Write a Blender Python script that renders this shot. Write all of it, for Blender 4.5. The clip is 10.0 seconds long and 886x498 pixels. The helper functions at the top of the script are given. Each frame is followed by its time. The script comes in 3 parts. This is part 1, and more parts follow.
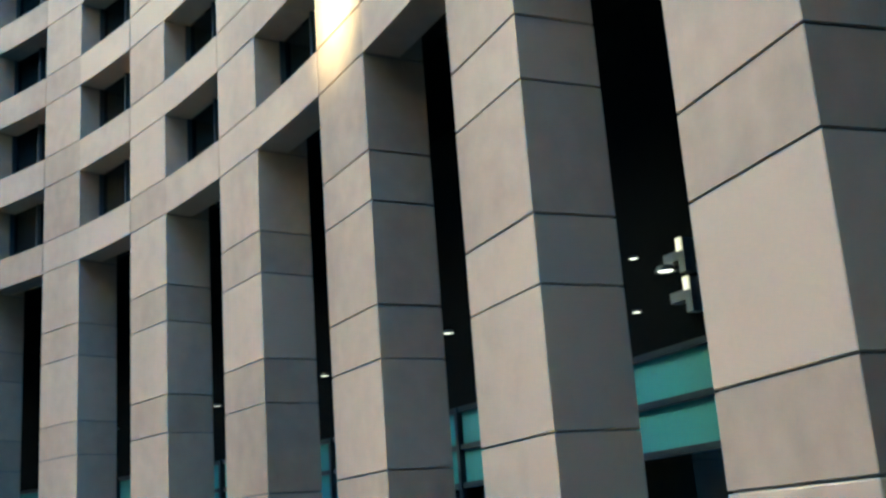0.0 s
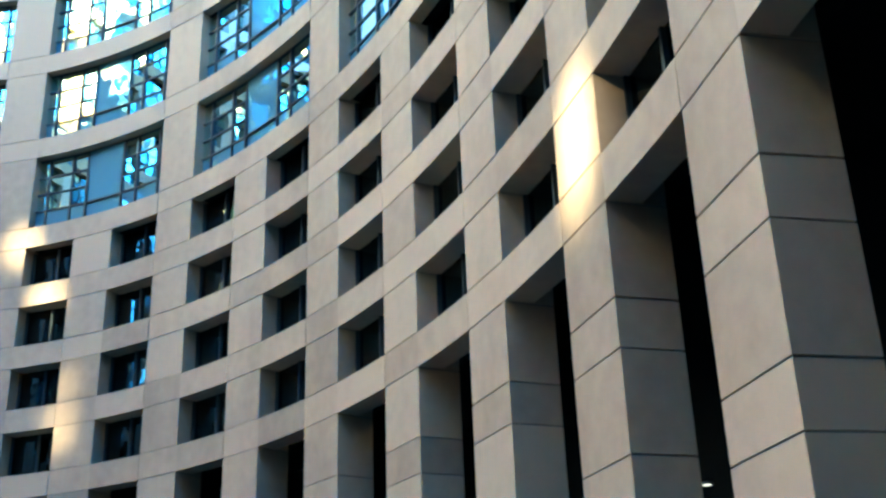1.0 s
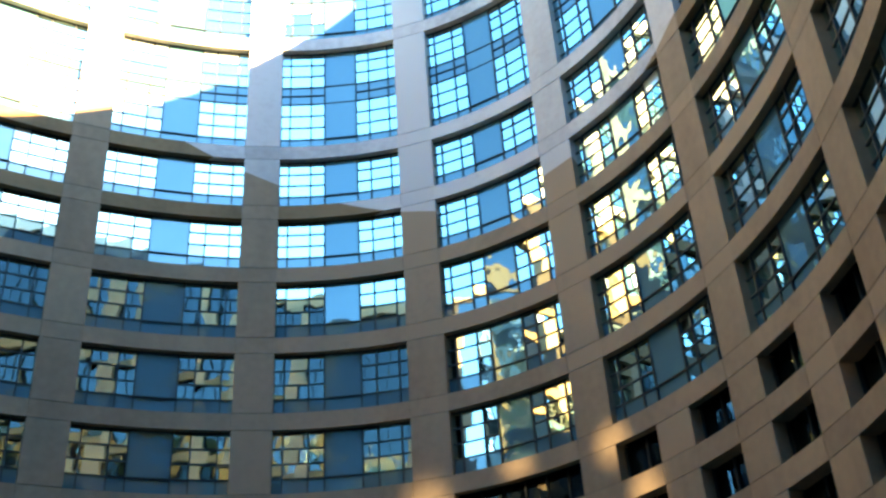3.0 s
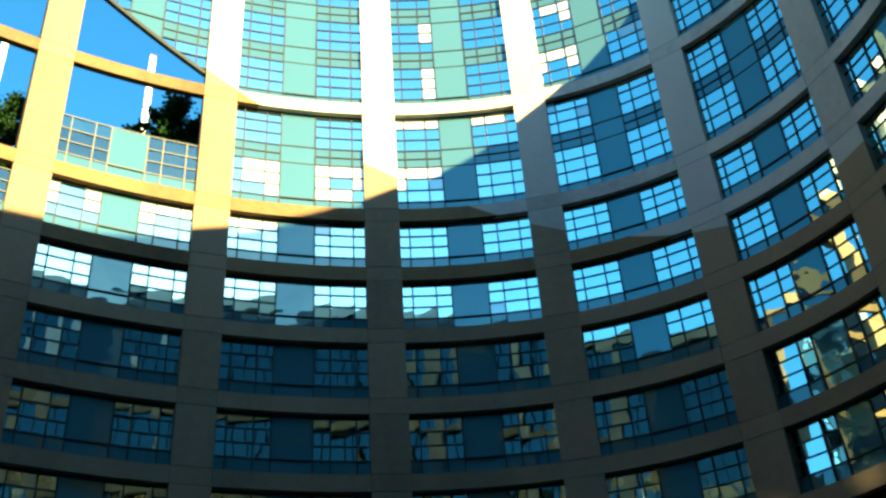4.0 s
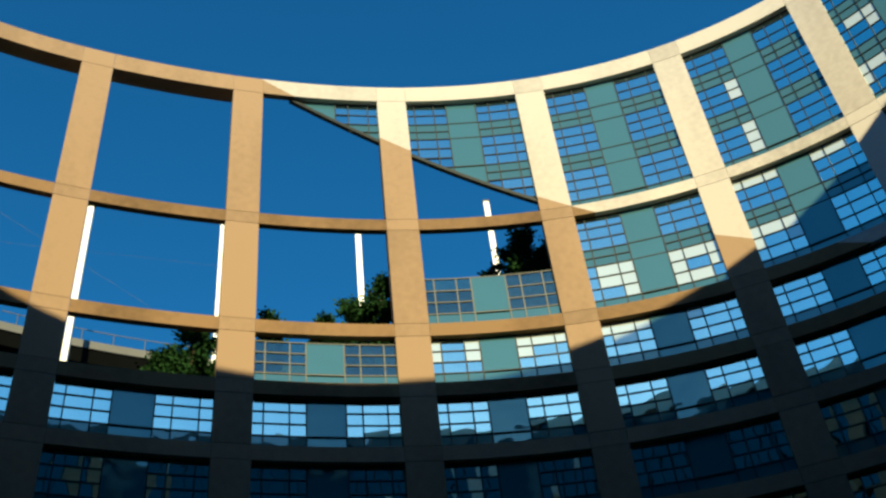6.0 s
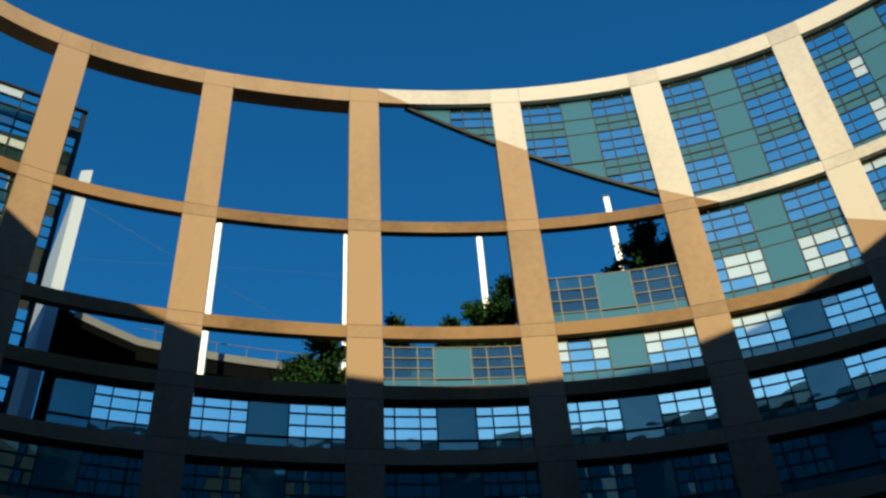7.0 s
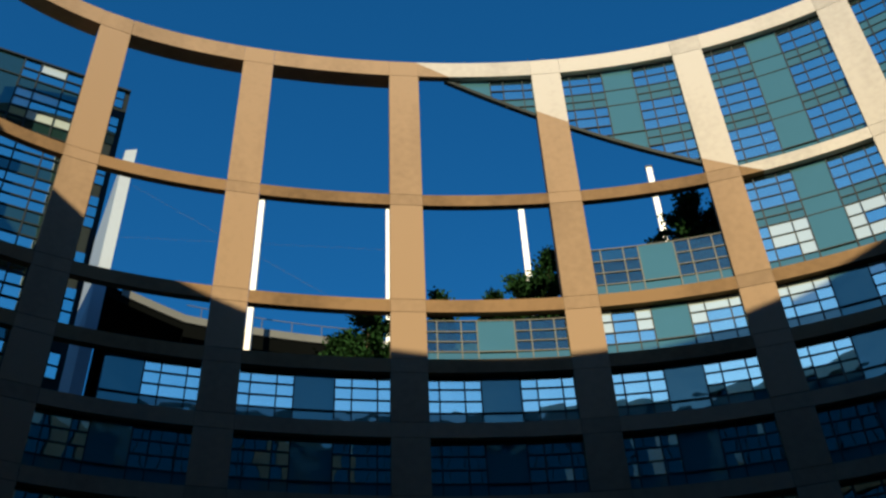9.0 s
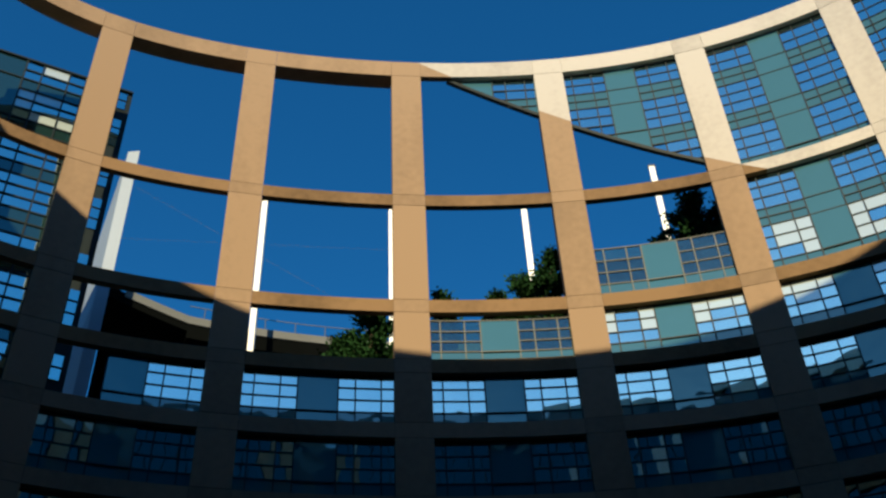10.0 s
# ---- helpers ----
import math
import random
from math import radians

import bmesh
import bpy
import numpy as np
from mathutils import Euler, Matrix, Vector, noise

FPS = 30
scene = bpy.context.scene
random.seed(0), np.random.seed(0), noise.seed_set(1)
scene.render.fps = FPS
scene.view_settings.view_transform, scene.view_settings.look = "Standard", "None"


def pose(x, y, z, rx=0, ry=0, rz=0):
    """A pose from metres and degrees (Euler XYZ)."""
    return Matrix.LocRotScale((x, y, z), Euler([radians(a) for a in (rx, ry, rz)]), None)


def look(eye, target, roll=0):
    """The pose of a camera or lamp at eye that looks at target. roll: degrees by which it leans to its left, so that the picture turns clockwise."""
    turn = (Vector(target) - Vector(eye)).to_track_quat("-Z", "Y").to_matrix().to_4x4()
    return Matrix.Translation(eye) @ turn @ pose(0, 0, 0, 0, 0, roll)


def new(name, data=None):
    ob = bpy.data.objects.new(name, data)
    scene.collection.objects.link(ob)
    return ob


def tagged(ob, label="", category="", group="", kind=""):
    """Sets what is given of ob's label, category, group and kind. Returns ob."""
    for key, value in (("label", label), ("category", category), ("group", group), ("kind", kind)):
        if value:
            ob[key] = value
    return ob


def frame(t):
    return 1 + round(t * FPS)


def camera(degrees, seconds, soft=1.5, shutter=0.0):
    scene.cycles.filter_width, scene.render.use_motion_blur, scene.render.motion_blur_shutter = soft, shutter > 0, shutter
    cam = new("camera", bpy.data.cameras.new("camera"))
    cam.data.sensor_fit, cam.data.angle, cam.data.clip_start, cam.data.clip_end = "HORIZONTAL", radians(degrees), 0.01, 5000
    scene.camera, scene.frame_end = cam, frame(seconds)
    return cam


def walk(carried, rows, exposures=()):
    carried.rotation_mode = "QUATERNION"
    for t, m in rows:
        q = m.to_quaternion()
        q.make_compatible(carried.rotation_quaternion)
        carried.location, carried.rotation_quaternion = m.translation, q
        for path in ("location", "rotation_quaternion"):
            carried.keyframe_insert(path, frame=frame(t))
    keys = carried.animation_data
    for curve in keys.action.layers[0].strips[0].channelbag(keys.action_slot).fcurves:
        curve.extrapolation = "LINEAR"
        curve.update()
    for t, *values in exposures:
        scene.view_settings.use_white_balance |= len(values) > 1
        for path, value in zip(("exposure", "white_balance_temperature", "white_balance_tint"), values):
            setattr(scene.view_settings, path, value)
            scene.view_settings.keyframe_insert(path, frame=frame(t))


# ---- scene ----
# An elliptical office courtyard seen from its pavement: a stone frame of columns and ring beams,
# glazed behind, that stands free against the sky on one side.

# ---- camera ----
EYE = Vector((0.0, 0.0, 1.65))


def aim(yaw, pitch, roll):
    a, b = radians(yaw), radians(pitch)
    return look(EYE, EYE + Vector((-math.sin(a) * math.cos(b), math.cos(a) * math.cos(b), math.sin(b))), roll)


cam = camera(43.52, 10.0, soft=2.5, shutter=0.1)
PATH = [
    (0.0, -72.17, 14.64, -4.30), (0.5, -65.74, 19.49, -4.01), (1.0, -59.25, 23.02, -2.14), (1.5, -50.71, 26.56, -2.19),
    (2.0, -44.52, 29.80, -3.30), (2.5, -37.20, 31.38, -4.30), (3.0, -28.27, 33.02, -3.92), (3.2, -24.0, 33.2, -4.1), (4.3, -5.48, 37.44, -3.92),
    (4.5, -2.38, 38.17, -3.71), (5.0, 2.66, 40.24, -5.23), (5.5, 8.63, 41.92, -6.75), (6.0, 12.99, 43.30, -7.13), (6.2, 14.6, 43.8, -6.8), (7.3, 23.2, 43.72, -3.2),
    (7.5, 23.42, 42.93, -3.12), (8.0, 23.60, 42.91, -3.76), (8.5, 24.12, 43.16, -3.56), (9.0, 24.71, 42.75, -2.82),
    (9.5, 24.72, 42.45, -2.83), (10.0, 24.92, 42.76, -2.93)]
EXPOSURES = [(0.0, 7.05, 6300, -10), (1.0, 6.85, 6300, -10), (1.5, 6.5, 7000, -5), (2.0, 6.2, 7900, 3), (2.5, 5.6, 8900, 4), (3.0, 4.9, 9500, 2), (3.2, 4.6, 9300, -3), (4.3, 2.48, 7500, -26), (4.5, 2.32, 7300, -26), (5.0, 1.55, 6900, -24), (5.5, 1.22, 6400, -20), (6.2, 1.08, 6000, -16), (7.3, 0.88, 5850, -12), (10.0, 0.80, 5750, -8)]
walk(cam, [(t, aim(y, p, r)) for t, y, p, r in PATH], EXPOSURES)

# ---- sky and sun ----
SUN_TURN, SUN_HEIGHT = 290.5, 25.8
world = bpy.data.worlds.new("sky")
scene.world = world
world.use_nodes = True
wn = world.node_tree.nodes
sky = wn.new("ShaderNodeTexSky")
sky.sky_type, sky.sun_disc = "NISHITA", False
sky.sun_elevation, sky.sun_rotation = radians(SUN_HEIGHT), radians(90 - SUN_TURN)
sky.air_density, sky.dust_density, sky.ozone_density = 1.0, 0.3, 6.0
wn["Background"].inputs["Strength"].default_value = 0.075
deep = wn.new("ShaderNodeHueSaturation")
deep.inputs["Saturation"].default_value = 1.17
world.node_tree.links.new(sky.outputs[0], deep.inputs["Color"])
world.node_tree.links.new(deep.outputs[0], wn["Background"].inputs["Color"])
lamp = bpy.data.lights.new("sun", "SUN")
lamp.energy, lamp.angle, lamp.color = 5.0, radians(0.5), (1.0, 0.70, 0.41)
sun = new("sun", lamp)
TO_SUN = Vector((math.cos(radians(SUN_TURN)) * math.cos(radians(SUN_HEIGHT)), math.sin(radians(SUN_TURN)) * math.cos(radians(SUN_HEIGHT)), math.sin(radians(SUN_HEIGHT))))
sun.matrix_world = look(TO_SUN * 200, (0, 0, 0))


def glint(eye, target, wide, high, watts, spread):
    """Area lamp added before the tower, standing in for sunlight its glass throws back."""
    data = bpy.data.lights.new("added_glint_lamp", "AREA")
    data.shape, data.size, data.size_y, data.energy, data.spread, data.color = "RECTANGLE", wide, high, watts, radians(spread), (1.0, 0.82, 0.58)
    new("added_glint_lamp", data).matrix_world = look(eye, target)


# each added lamp is aimed at one bright patch on the stone
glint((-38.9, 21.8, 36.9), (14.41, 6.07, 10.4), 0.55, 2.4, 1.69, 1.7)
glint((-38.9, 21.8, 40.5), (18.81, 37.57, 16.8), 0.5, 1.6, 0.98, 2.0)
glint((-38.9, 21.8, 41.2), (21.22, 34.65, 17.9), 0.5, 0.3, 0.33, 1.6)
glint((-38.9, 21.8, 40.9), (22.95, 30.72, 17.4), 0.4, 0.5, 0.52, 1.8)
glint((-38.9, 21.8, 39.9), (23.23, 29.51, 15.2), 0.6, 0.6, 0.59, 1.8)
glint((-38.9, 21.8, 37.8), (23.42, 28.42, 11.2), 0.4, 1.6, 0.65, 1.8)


# ---- materials ----
def material(name, base, rough=0.6, metal=0.0, vary=0.12, grain=6.0, bump=0.0, spec=0.5, streak=False):
    m = bpy.data.materials.new(name)
    m.use_nodes = True
    nt = m.node_tree
    n, l = nt.nodes, nt.links
    b = n["Principled BSDF"]
    b.inputs["Roughness"].default_value, b.inputs["Metallic"].default_value = rough, metal
    b.inputs["Specular IOR Level"].default_value = spec
    geo, info = n.new("ShaderNodeNewGeometry"), n.new("ShaderNodeObjectInfo")
    scale = n.new("ShaderNodeVectorMath")
    scale.operation = "MULTIPLY"
    scale.inputs[1].default_value = (1, 1, 0.18) if streak else (1, 1, 1)
    l.new(geo.outputs["Position"], scale.inputs[0])
    fine, wide = n.new("ShaderNodeTexNoise"), n.new("ShaderNodeTexNoise")
    fine.inputs["Scale"].default_value, fine.inputs["Detail"].default_value = grain, 6
    wide.inputs["Scale"].default_value, wide.inputs["Detail"].default_value = grain * 0.11, 4
    l.new(geo.outputs["Position"], fine.inputs["Vector"])
    l.new(scale.outputs[0], wide.inputs["Vector"])
    mix = n.new("ShaderNodeMath")
    mix.operation = "MULTIPLY_ADD"
    l.new(fine.outputs["Fac"], mix.inputs[0])
    mix.inputs[1].default_value = 0.45
    l.new(wide.outputs["Fac"], mix.inputs[2])
    per = n.new("ShaderNodeMath")
    per.operation = "MULTIPLY_ADD"
    l.new(info.outputs["Random"], per.inputs[0])
    per.inputs[1].default_value = 0.35
    l.new(mix.outputs[0], per.inputs[2])
    ramp = n.new("ShaderNodeValToRGB")
    ramp.color_ramp.elements[0].position, ramp.color_ramp.elements[1].position = 0.5, 1.0
    dark = [max(0, c * (1 - vary * 1.6)) for c in base]
    light = [min(1, c * (1 + vary)) for c in base]
    ramp.color_ramp.elements[0].color, ramp.color_ramp.elements[1].color = (*dark, 1), (*light, 1)
    l.new(per.outputs[0], ramp.inputs[0])
    l.new(ramp.outputs[0], b.inputs["Base Color"])
    if bump:
        bn = n.new("ShaderNodeBump")
        bn.inputs["Strength"].default_value, bn.inputs["Distance"].default_value = bump, 0.01
        l.new(fine.outputs["Fac"], bn.inputs["Height"])
        l.new(bn.outputs[0], b.inputs["Normal"])
    return m


def glazing(name, through_tint, mirror_tint, share, wave=0.02):
    """Coated window glass: part mirror, part tinted and clear."""
    m = bpy.data.materials.new(name)
    m.use_nodes = True
    nt = m.node_tree
    n, l = nt.nodes, nt.links
    n.remove(n["Principled BSDF"])
    clear, gloss, mix = n.new("ShaderNodeBsdfTransparent"), n.new("ShaderNodeBsdfGlossy"), n.new("ShaderNodeMixShader")
    clear.inputs["Color"].default_value = (*through_tint, 1)
    gloss.inputs["Color"].default_value = (*mirror_tint, 1)
    gloss.inputs["Roughness"].default_value = 0.015
    geo, tex, bump = n.new("ShaderNodeNewGeometry"), n.new("ShaderNodeTexNoise"), n.new("ShaderNodeBump")
    tex.inputs["Scale"].default_value, tex.inputs["Detail"].default_value = 0.9, 1
    bump.inputs["Strength"].default_value, bump.inputs["Distance"].default_value = 1.0, wave
    l.new(geo.outputs["Position"], tex.inputs["Vector"])
    l.new(tex.outputs["Fac"], bump.inputs["Height"])
    l.new(bump.outputs[0], gloss.inputs["Normal"])
    fres = n.new("ShaderNodeFresnel")
    fres.inputs["IOR"].default_value = 1.5
    add = n.new("ShaderNodeMath")
    add.operation, add.use_clamp = "ADD", True
    l.new(fres.outputs[0], add.inputs[0])
    add.inputs[1].default_value = share
    l.new(add.outputs[0], mix.inputs[0])
    l.new(clear.outputs[0], mix.inputs[1])
    l.new(gloss.outputs[0], mix.inputs[2])
    l.new(mix.outputs[0], n["Material Output"].inputs[0])
    return m


def coated(name, body, mirror_tint, share, wave=0.012):
    """Back-painted coated glass: a dark body under a part mirror."""
    m = glazing(name, (0, 0, 0), mirror_tint, share, wave)
    nt = m.node_tree
    solid = nt.nodes.new("ShaderNodeBsdfDiffuse")
    solid.inputs["Color"].default_value = (*body, 1)
    mix = next(x for x in nt.nodes if x.type == "MIX_SHADER")
    nt.links.new(solid.outputs[0], mix.inputs[1])
    return m


STONE = material("stone_cladding", (0.212, 0.150, 0.099), 0.75, vary=0.16, grain=3.0, bump=0.2, spec=0.12, streak=True)


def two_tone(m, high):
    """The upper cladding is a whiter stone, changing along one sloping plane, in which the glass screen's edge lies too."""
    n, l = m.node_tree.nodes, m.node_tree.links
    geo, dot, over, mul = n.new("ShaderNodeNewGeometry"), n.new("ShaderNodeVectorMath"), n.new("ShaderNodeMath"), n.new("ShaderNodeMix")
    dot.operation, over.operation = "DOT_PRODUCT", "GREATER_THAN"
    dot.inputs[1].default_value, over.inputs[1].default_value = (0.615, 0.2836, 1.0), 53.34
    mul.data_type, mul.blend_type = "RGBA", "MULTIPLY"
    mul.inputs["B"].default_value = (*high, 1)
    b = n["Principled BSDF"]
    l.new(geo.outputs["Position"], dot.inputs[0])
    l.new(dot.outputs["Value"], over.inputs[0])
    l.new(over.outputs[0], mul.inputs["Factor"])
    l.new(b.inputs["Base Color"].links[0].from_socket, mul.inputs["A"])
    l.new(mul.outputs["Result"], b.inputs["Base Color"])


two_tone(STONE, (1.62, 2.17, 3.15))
WEATHERED = material("weathered_stone", (0.148, 0.096, 0.052), 0.8, vary=0.26, grain=3.0, bump=0.25, spec=0.12, streak=True)
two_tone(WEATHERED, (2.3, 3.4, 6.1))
MORTAR = material("joint_shadow", (0.09, 0.08, 0.07), 0.9)
METAL = material("dark_mullion", (0.009, 0.015, 0.018), 0.5, 0.0, grain=9, spec=0.15)
GLASS = glazing("coated_glass", (0.22, 0.42, 0.42), (0.74, 1.0, 0.98), 0.68, 0.004)
TEAL = coated("teal_spandrel", (0.040, 0.096, 0.120), (0.60, 0.90, 0.95), 0.10)
PANEL = coated("teal_panel", (0.046, 0.112, 0.142), (0.50, 0.88, 0.95), 0.09, 0.02)
# darkened copy of the teal glass: the tower's shade put into the colour
SHADED_TEAL = coated("shaded_tower_teal", (0.010, 0.026, 0.028), (0.6, 0.95, 1.0), 0.10)
DARK_GLASS = glazing("dark_glass", (0.10, 0.16, 0.17), (0.7, 0.9, 1.0), 0.02)
PALE_GLASS = coated("pale_glass", (0.42, 0.49, 0.50), (0.76, 0.97, 1.0), 0.30, 0.004)
# near-black: shade of the deep rooms and roof gallery put into the colour
SHADE_BLACK = material("shade_black", (0.003, 0.0035, 0.0035), 0.9, grain=1, spec=0.0)
PAVING = material("granite_paving", (0.055, 0.052, 0.048), 0.8, vary=0.2, grain=3, bump=0.3)
WHITE = material("white_paint", (0.82, 0.82, 0.80), 0.4, vary=0.04, grain=3)
CONCRETE = material("dark_concrete", (0.04, 0.04, 0.04), 0.85, vary=0.2, grain=2)
# grey lowered to hold the shade on the gallery coping; also used for fittings
COPING = material("grey_coping", (0.075, 0.08, 0.08), 0.7, vary=0.1, grain=3)
BARK = material("bark", (0.10, 0.075, 0.05), 0.9, vary=0.3, grain=14, bump=0.5)
LEAF = material("conifer_needles", (0.012, 0.036, 0.010), 0.8, vary=0.45, grain=2.5, spec=0.08)
SCREEN_METAL = material("pale_screen_frame", (0.05, 0.055, 0.05), 0.6, grain=9)
# grey-white steel, made darker and bluer to hold the shade on the pylon
PYLON = material("shade_toned_steel", (0.19, 0.235, 0.31), 0.5, vary=0.06, grain=2)
RAIL_GLASS = glazing("clear_glass", (0.36, 0.55, 0.50), (0.8, 0.95, 1.0), 0.10)

# ---- plan of the ring ----
BAYS = 20
PLAN = [(-4.297, 19.898), (0.957, 23.747), (28.114, 3.333), (0.877, -1.652), (-0.415, 0.072), (-0.795, 0.113), (-0.634, 0.809), (-0.098, -0.025), (0.036, -0.208)]
COLUMN, DEPTH, BEAM = 1.68, 1.0, 0.78
GLASS_OFF = 0.40
# undersides of the ring beams
LEVELS = {"T": 52.75, "A": 42.15, "B": 35.03, "C": 31.50, "D": 28.05, "E": 24.45, "F": 20.85, "G": 17.30, "H": 15.10, "I": 12.92, "J": 10.73, "K": 8.55}
RIM_TOP = 54.05


def plan(k, off=0.0, along=0.0):
    """A point of the ring at column number k, off metres outwards and along metres clockwise, with the turn of the wall there."""
    u, q = 2 * math.pi * (k - 4) / BAYS, 2 * math.pi / BAYS
    x, y, dx, dy = *PLAN[0], 0.0, 0.0
    for n in range(1, 5):
        (ax, ay), (bx, by) = PLAN[2 * n - 1], PLAN[2 * n]
        c, s = math.cos(n * u), math.sin(n * u)
        x, y = x + ax * c + bx * s, y + ay * c + by * s
        dx, dy = dx + n * q * (bx * c - ax * s), dy + n * q * (by * c - ay * s)
    g = math.hypot(dx, dy)
    dx, dy = dx / g, dy / g
    return Vector((x + dx * along - dy * off, y + dy * along + dx * off, 0)), math.atan2(dy, dx), g


def stand(k, off=0.0, z=0.0, along=0.0):
    p, a, _ = plan(k, off, along)
    return Matrix.Translation((p.x, p.y, z)) @ Matrix.Rotation(a, 4, "Z")


def inset(k):
    return COLUMN / 2 / plan(k)[2]


# ---- mesh helpers ----
CORNERS = [(-0.5, -0.5, -0.5), (0.5, -0.5, -0.5), (0.5, 0.5, -0.5), (-0.5, 0.5, -0.5), (-0.5, -0.5, 0.5), (0.5, -0.5, 0.5), (0.5, 0.5, 0.5), (-0.5, 0.5, 0.5)]
SIDES = [(0, 3, 2, 1), (4, 5, 6, 7), (0, 1, 5, 4), (1, 2, 6, 5), (2, 3, 7, 6), (3, 0, 4, 7)]


def mesh_of(name, verts, faces, mat):
    me = bpy.data.meshes.new(name)
    me.from_pydata([tuple(v) for v in verts], [], faces)
    me.materials.append(mat)
    me.update()
    return me


def boxes(name, items, mat):
    """One mesh of boxes: (pose, size) each."""
    verts, faces = [], []
    for m, size in items:
        o = len(verts)
        verts += [m @ Vector([c * s for c, s in zip(v, size)]) for v in CORNERS]
        faces += [tuple(i + o for i in f) for f in SIDES]
    return mesh_of(name, verts, faces, mat)


def worn_block(name, mat, edge=0.012):
    """A unit block with eased edges, to be scaled."""
    bm = bmesh.new()
    bmesh.ops.create_cube(bm, size=1.0)
    bmesh.ops.bevel(bm, geom=bm.edges[:], offset=edge, segments=1, affect="EDGES")
    me = bpy.data.meshes.new(name)
    bm.to_mesh(me)
    bm.free()
    me.materials.append(mat)
    return me


def sweep(name, k0, k1, y0, y1, z0, z1, mat, steps=10):
    """A curved bar of the ring from k0 to k1, between two offsets and two heights."""
    verts, faces = [], []
    for i in range(steps + 1):
        k = k0 + (k1 - k0) * i / steps
        a, b = plan(k, y0)[0], plan(k, y1)[0]
        verts += [(a.x, a.y, z0), (b.x, b.y, z0), (b.x, b.y, z1), (a.x, a.y, z1)]
        if i:
            o = 4 * (i - 1)
            faces += [(o + j, o + (j + 1) % 4, o + 4 + (j + 1) % 4, o + 4 + j) for j in range(4)]
    e = 4 * steps
    faces += [(3, 2, 1, 0), (e, e + 1, e + 2, e + 3)]
    me = mesh_of(name, verts, faces, mat)
    bm = bmesh.new()
    bm.from_mesh(me)
    bmesh.ops.recalc_face_normals(bm, faces=bm.faces[:])
    bm.to_mesh(me)
    bm.free()
    return me


def part(name, data, parent, label="", m=None):
    ob = new(name, data)
    ob.parent = parent
    if m is not None:
        ob.matrix_basis = m
    return tagged(ob, label) if label else ob


def thing(name, label, category, group="", kind="", data=None, m=None):
    ob = new(name, data)
    if m is not None:
        ob.matrix_basis = m
    return tagged(ob, label, category, group, kind)


def scaled(m, size):
    return m @ Matrix.Diagonal((*size, 1))


# ---- ground ----
verts, faces = [(0, 0, 0)], []
for r in (60.0, 900.0):
    verts += [(r * math.cos(i * math.pi / 24) - 4, r * math.sin(i * math.pi / 24) + 20, 0) for i in range(48)]
faces = [(0, 1 + i, 1 + (i + 1) % 48) for i in range(48)] + [(1 + i, 49 + i, 49 + (i + 1) % 48, 1 + (i + 1) % 48) for i in range(48)]
thing("ground", "grey granite paving of the courtyard", "paving", kind="structure", data=mesh_of("ground", verts, faces, PAVING))

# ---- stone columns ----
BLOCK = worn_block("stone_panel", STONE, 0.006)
CORE = worn_block("joint_core", MORTAR, 0.01)
JOINT = 0.022
bands = [z for n in range(1, 4) for z in (LEVELS["K"] - 2.24 * n, LEVELS["K"] - 2.24 * n + 0.75)]
LOW_JOINTS = sorted([0.0] + bands + [z for n in "KJIHG" for z in (LEVELS[n], LEVELS[n] + BEAM)])
HIGH_JOINTS = LOW_JOINTS + [z for n in "FEDCBA" for z in (LEVELS[n], LEVELS[n] + BEAM)] + [LEVELS["T"], RIM_TOP]
WIDE_BAYS = {7}
half_columns = [b + 0.5 for b in range(BAYS) if b not in WIDE_BAYS]


def stone_column(k, joints, label):
    ob = thing("stone_column", label, "column", "columns round the courtyard", m=stand(k))
    top = joints[-1]
    part("joint_core", CORE, ob, "dark recessed joints", scaled(pose(0, DEPTH / 2, top / 2), (COLUMN - 0.05, DEPTH - 0.05, top - 0.04)))
    for a, b in zip(joints, joints[1:]):
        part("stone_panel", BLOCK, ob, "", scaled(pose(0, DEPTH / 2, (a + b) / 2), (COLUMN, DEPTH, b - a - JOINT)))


for k in range(BAYS):
    stone_column(k, HIGH_JOINTS, "tall pale stone-clad column rising to the rim")
for k in half_columns:
    stone_column(k, [z for z in LOW_JOINTS if z < LEVELS["G"] + 0.01], "pale stone-clad column between small square windows")

# ---- ring beams ----


def ring_beam(level):
    z0 = LEVELS[level]
    z1 = RIM_TOP if level == "T" else z0 + BEAM
    ob = thing("ring_beam", "curved pale stone rim along the top of the frame" if level == "T" else "curved pale stone beam between the columns", "beam", "ring beams of the frame")
    stops = [float(b) for b in range(BAYS + 1)]
    if level in "HIJK":
        stops = sorted(stops + half_columns)
    for a, b in zip(stops, stops[1:]):
        deep = 0.36
        if level == "T":
            deep = DEPTH - 0.01 if a < 2 or a > 18 else 0.37
        elif level in "HIJK":
            deep = 0.6
        g = 0.008 / 7
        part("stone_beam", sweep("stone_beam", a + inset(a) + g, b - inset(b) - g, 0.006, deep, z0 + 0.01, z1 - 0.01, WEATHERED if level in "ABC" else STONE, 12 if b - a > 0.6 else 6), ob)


for level in LEVELS:
    ring_beam(level)

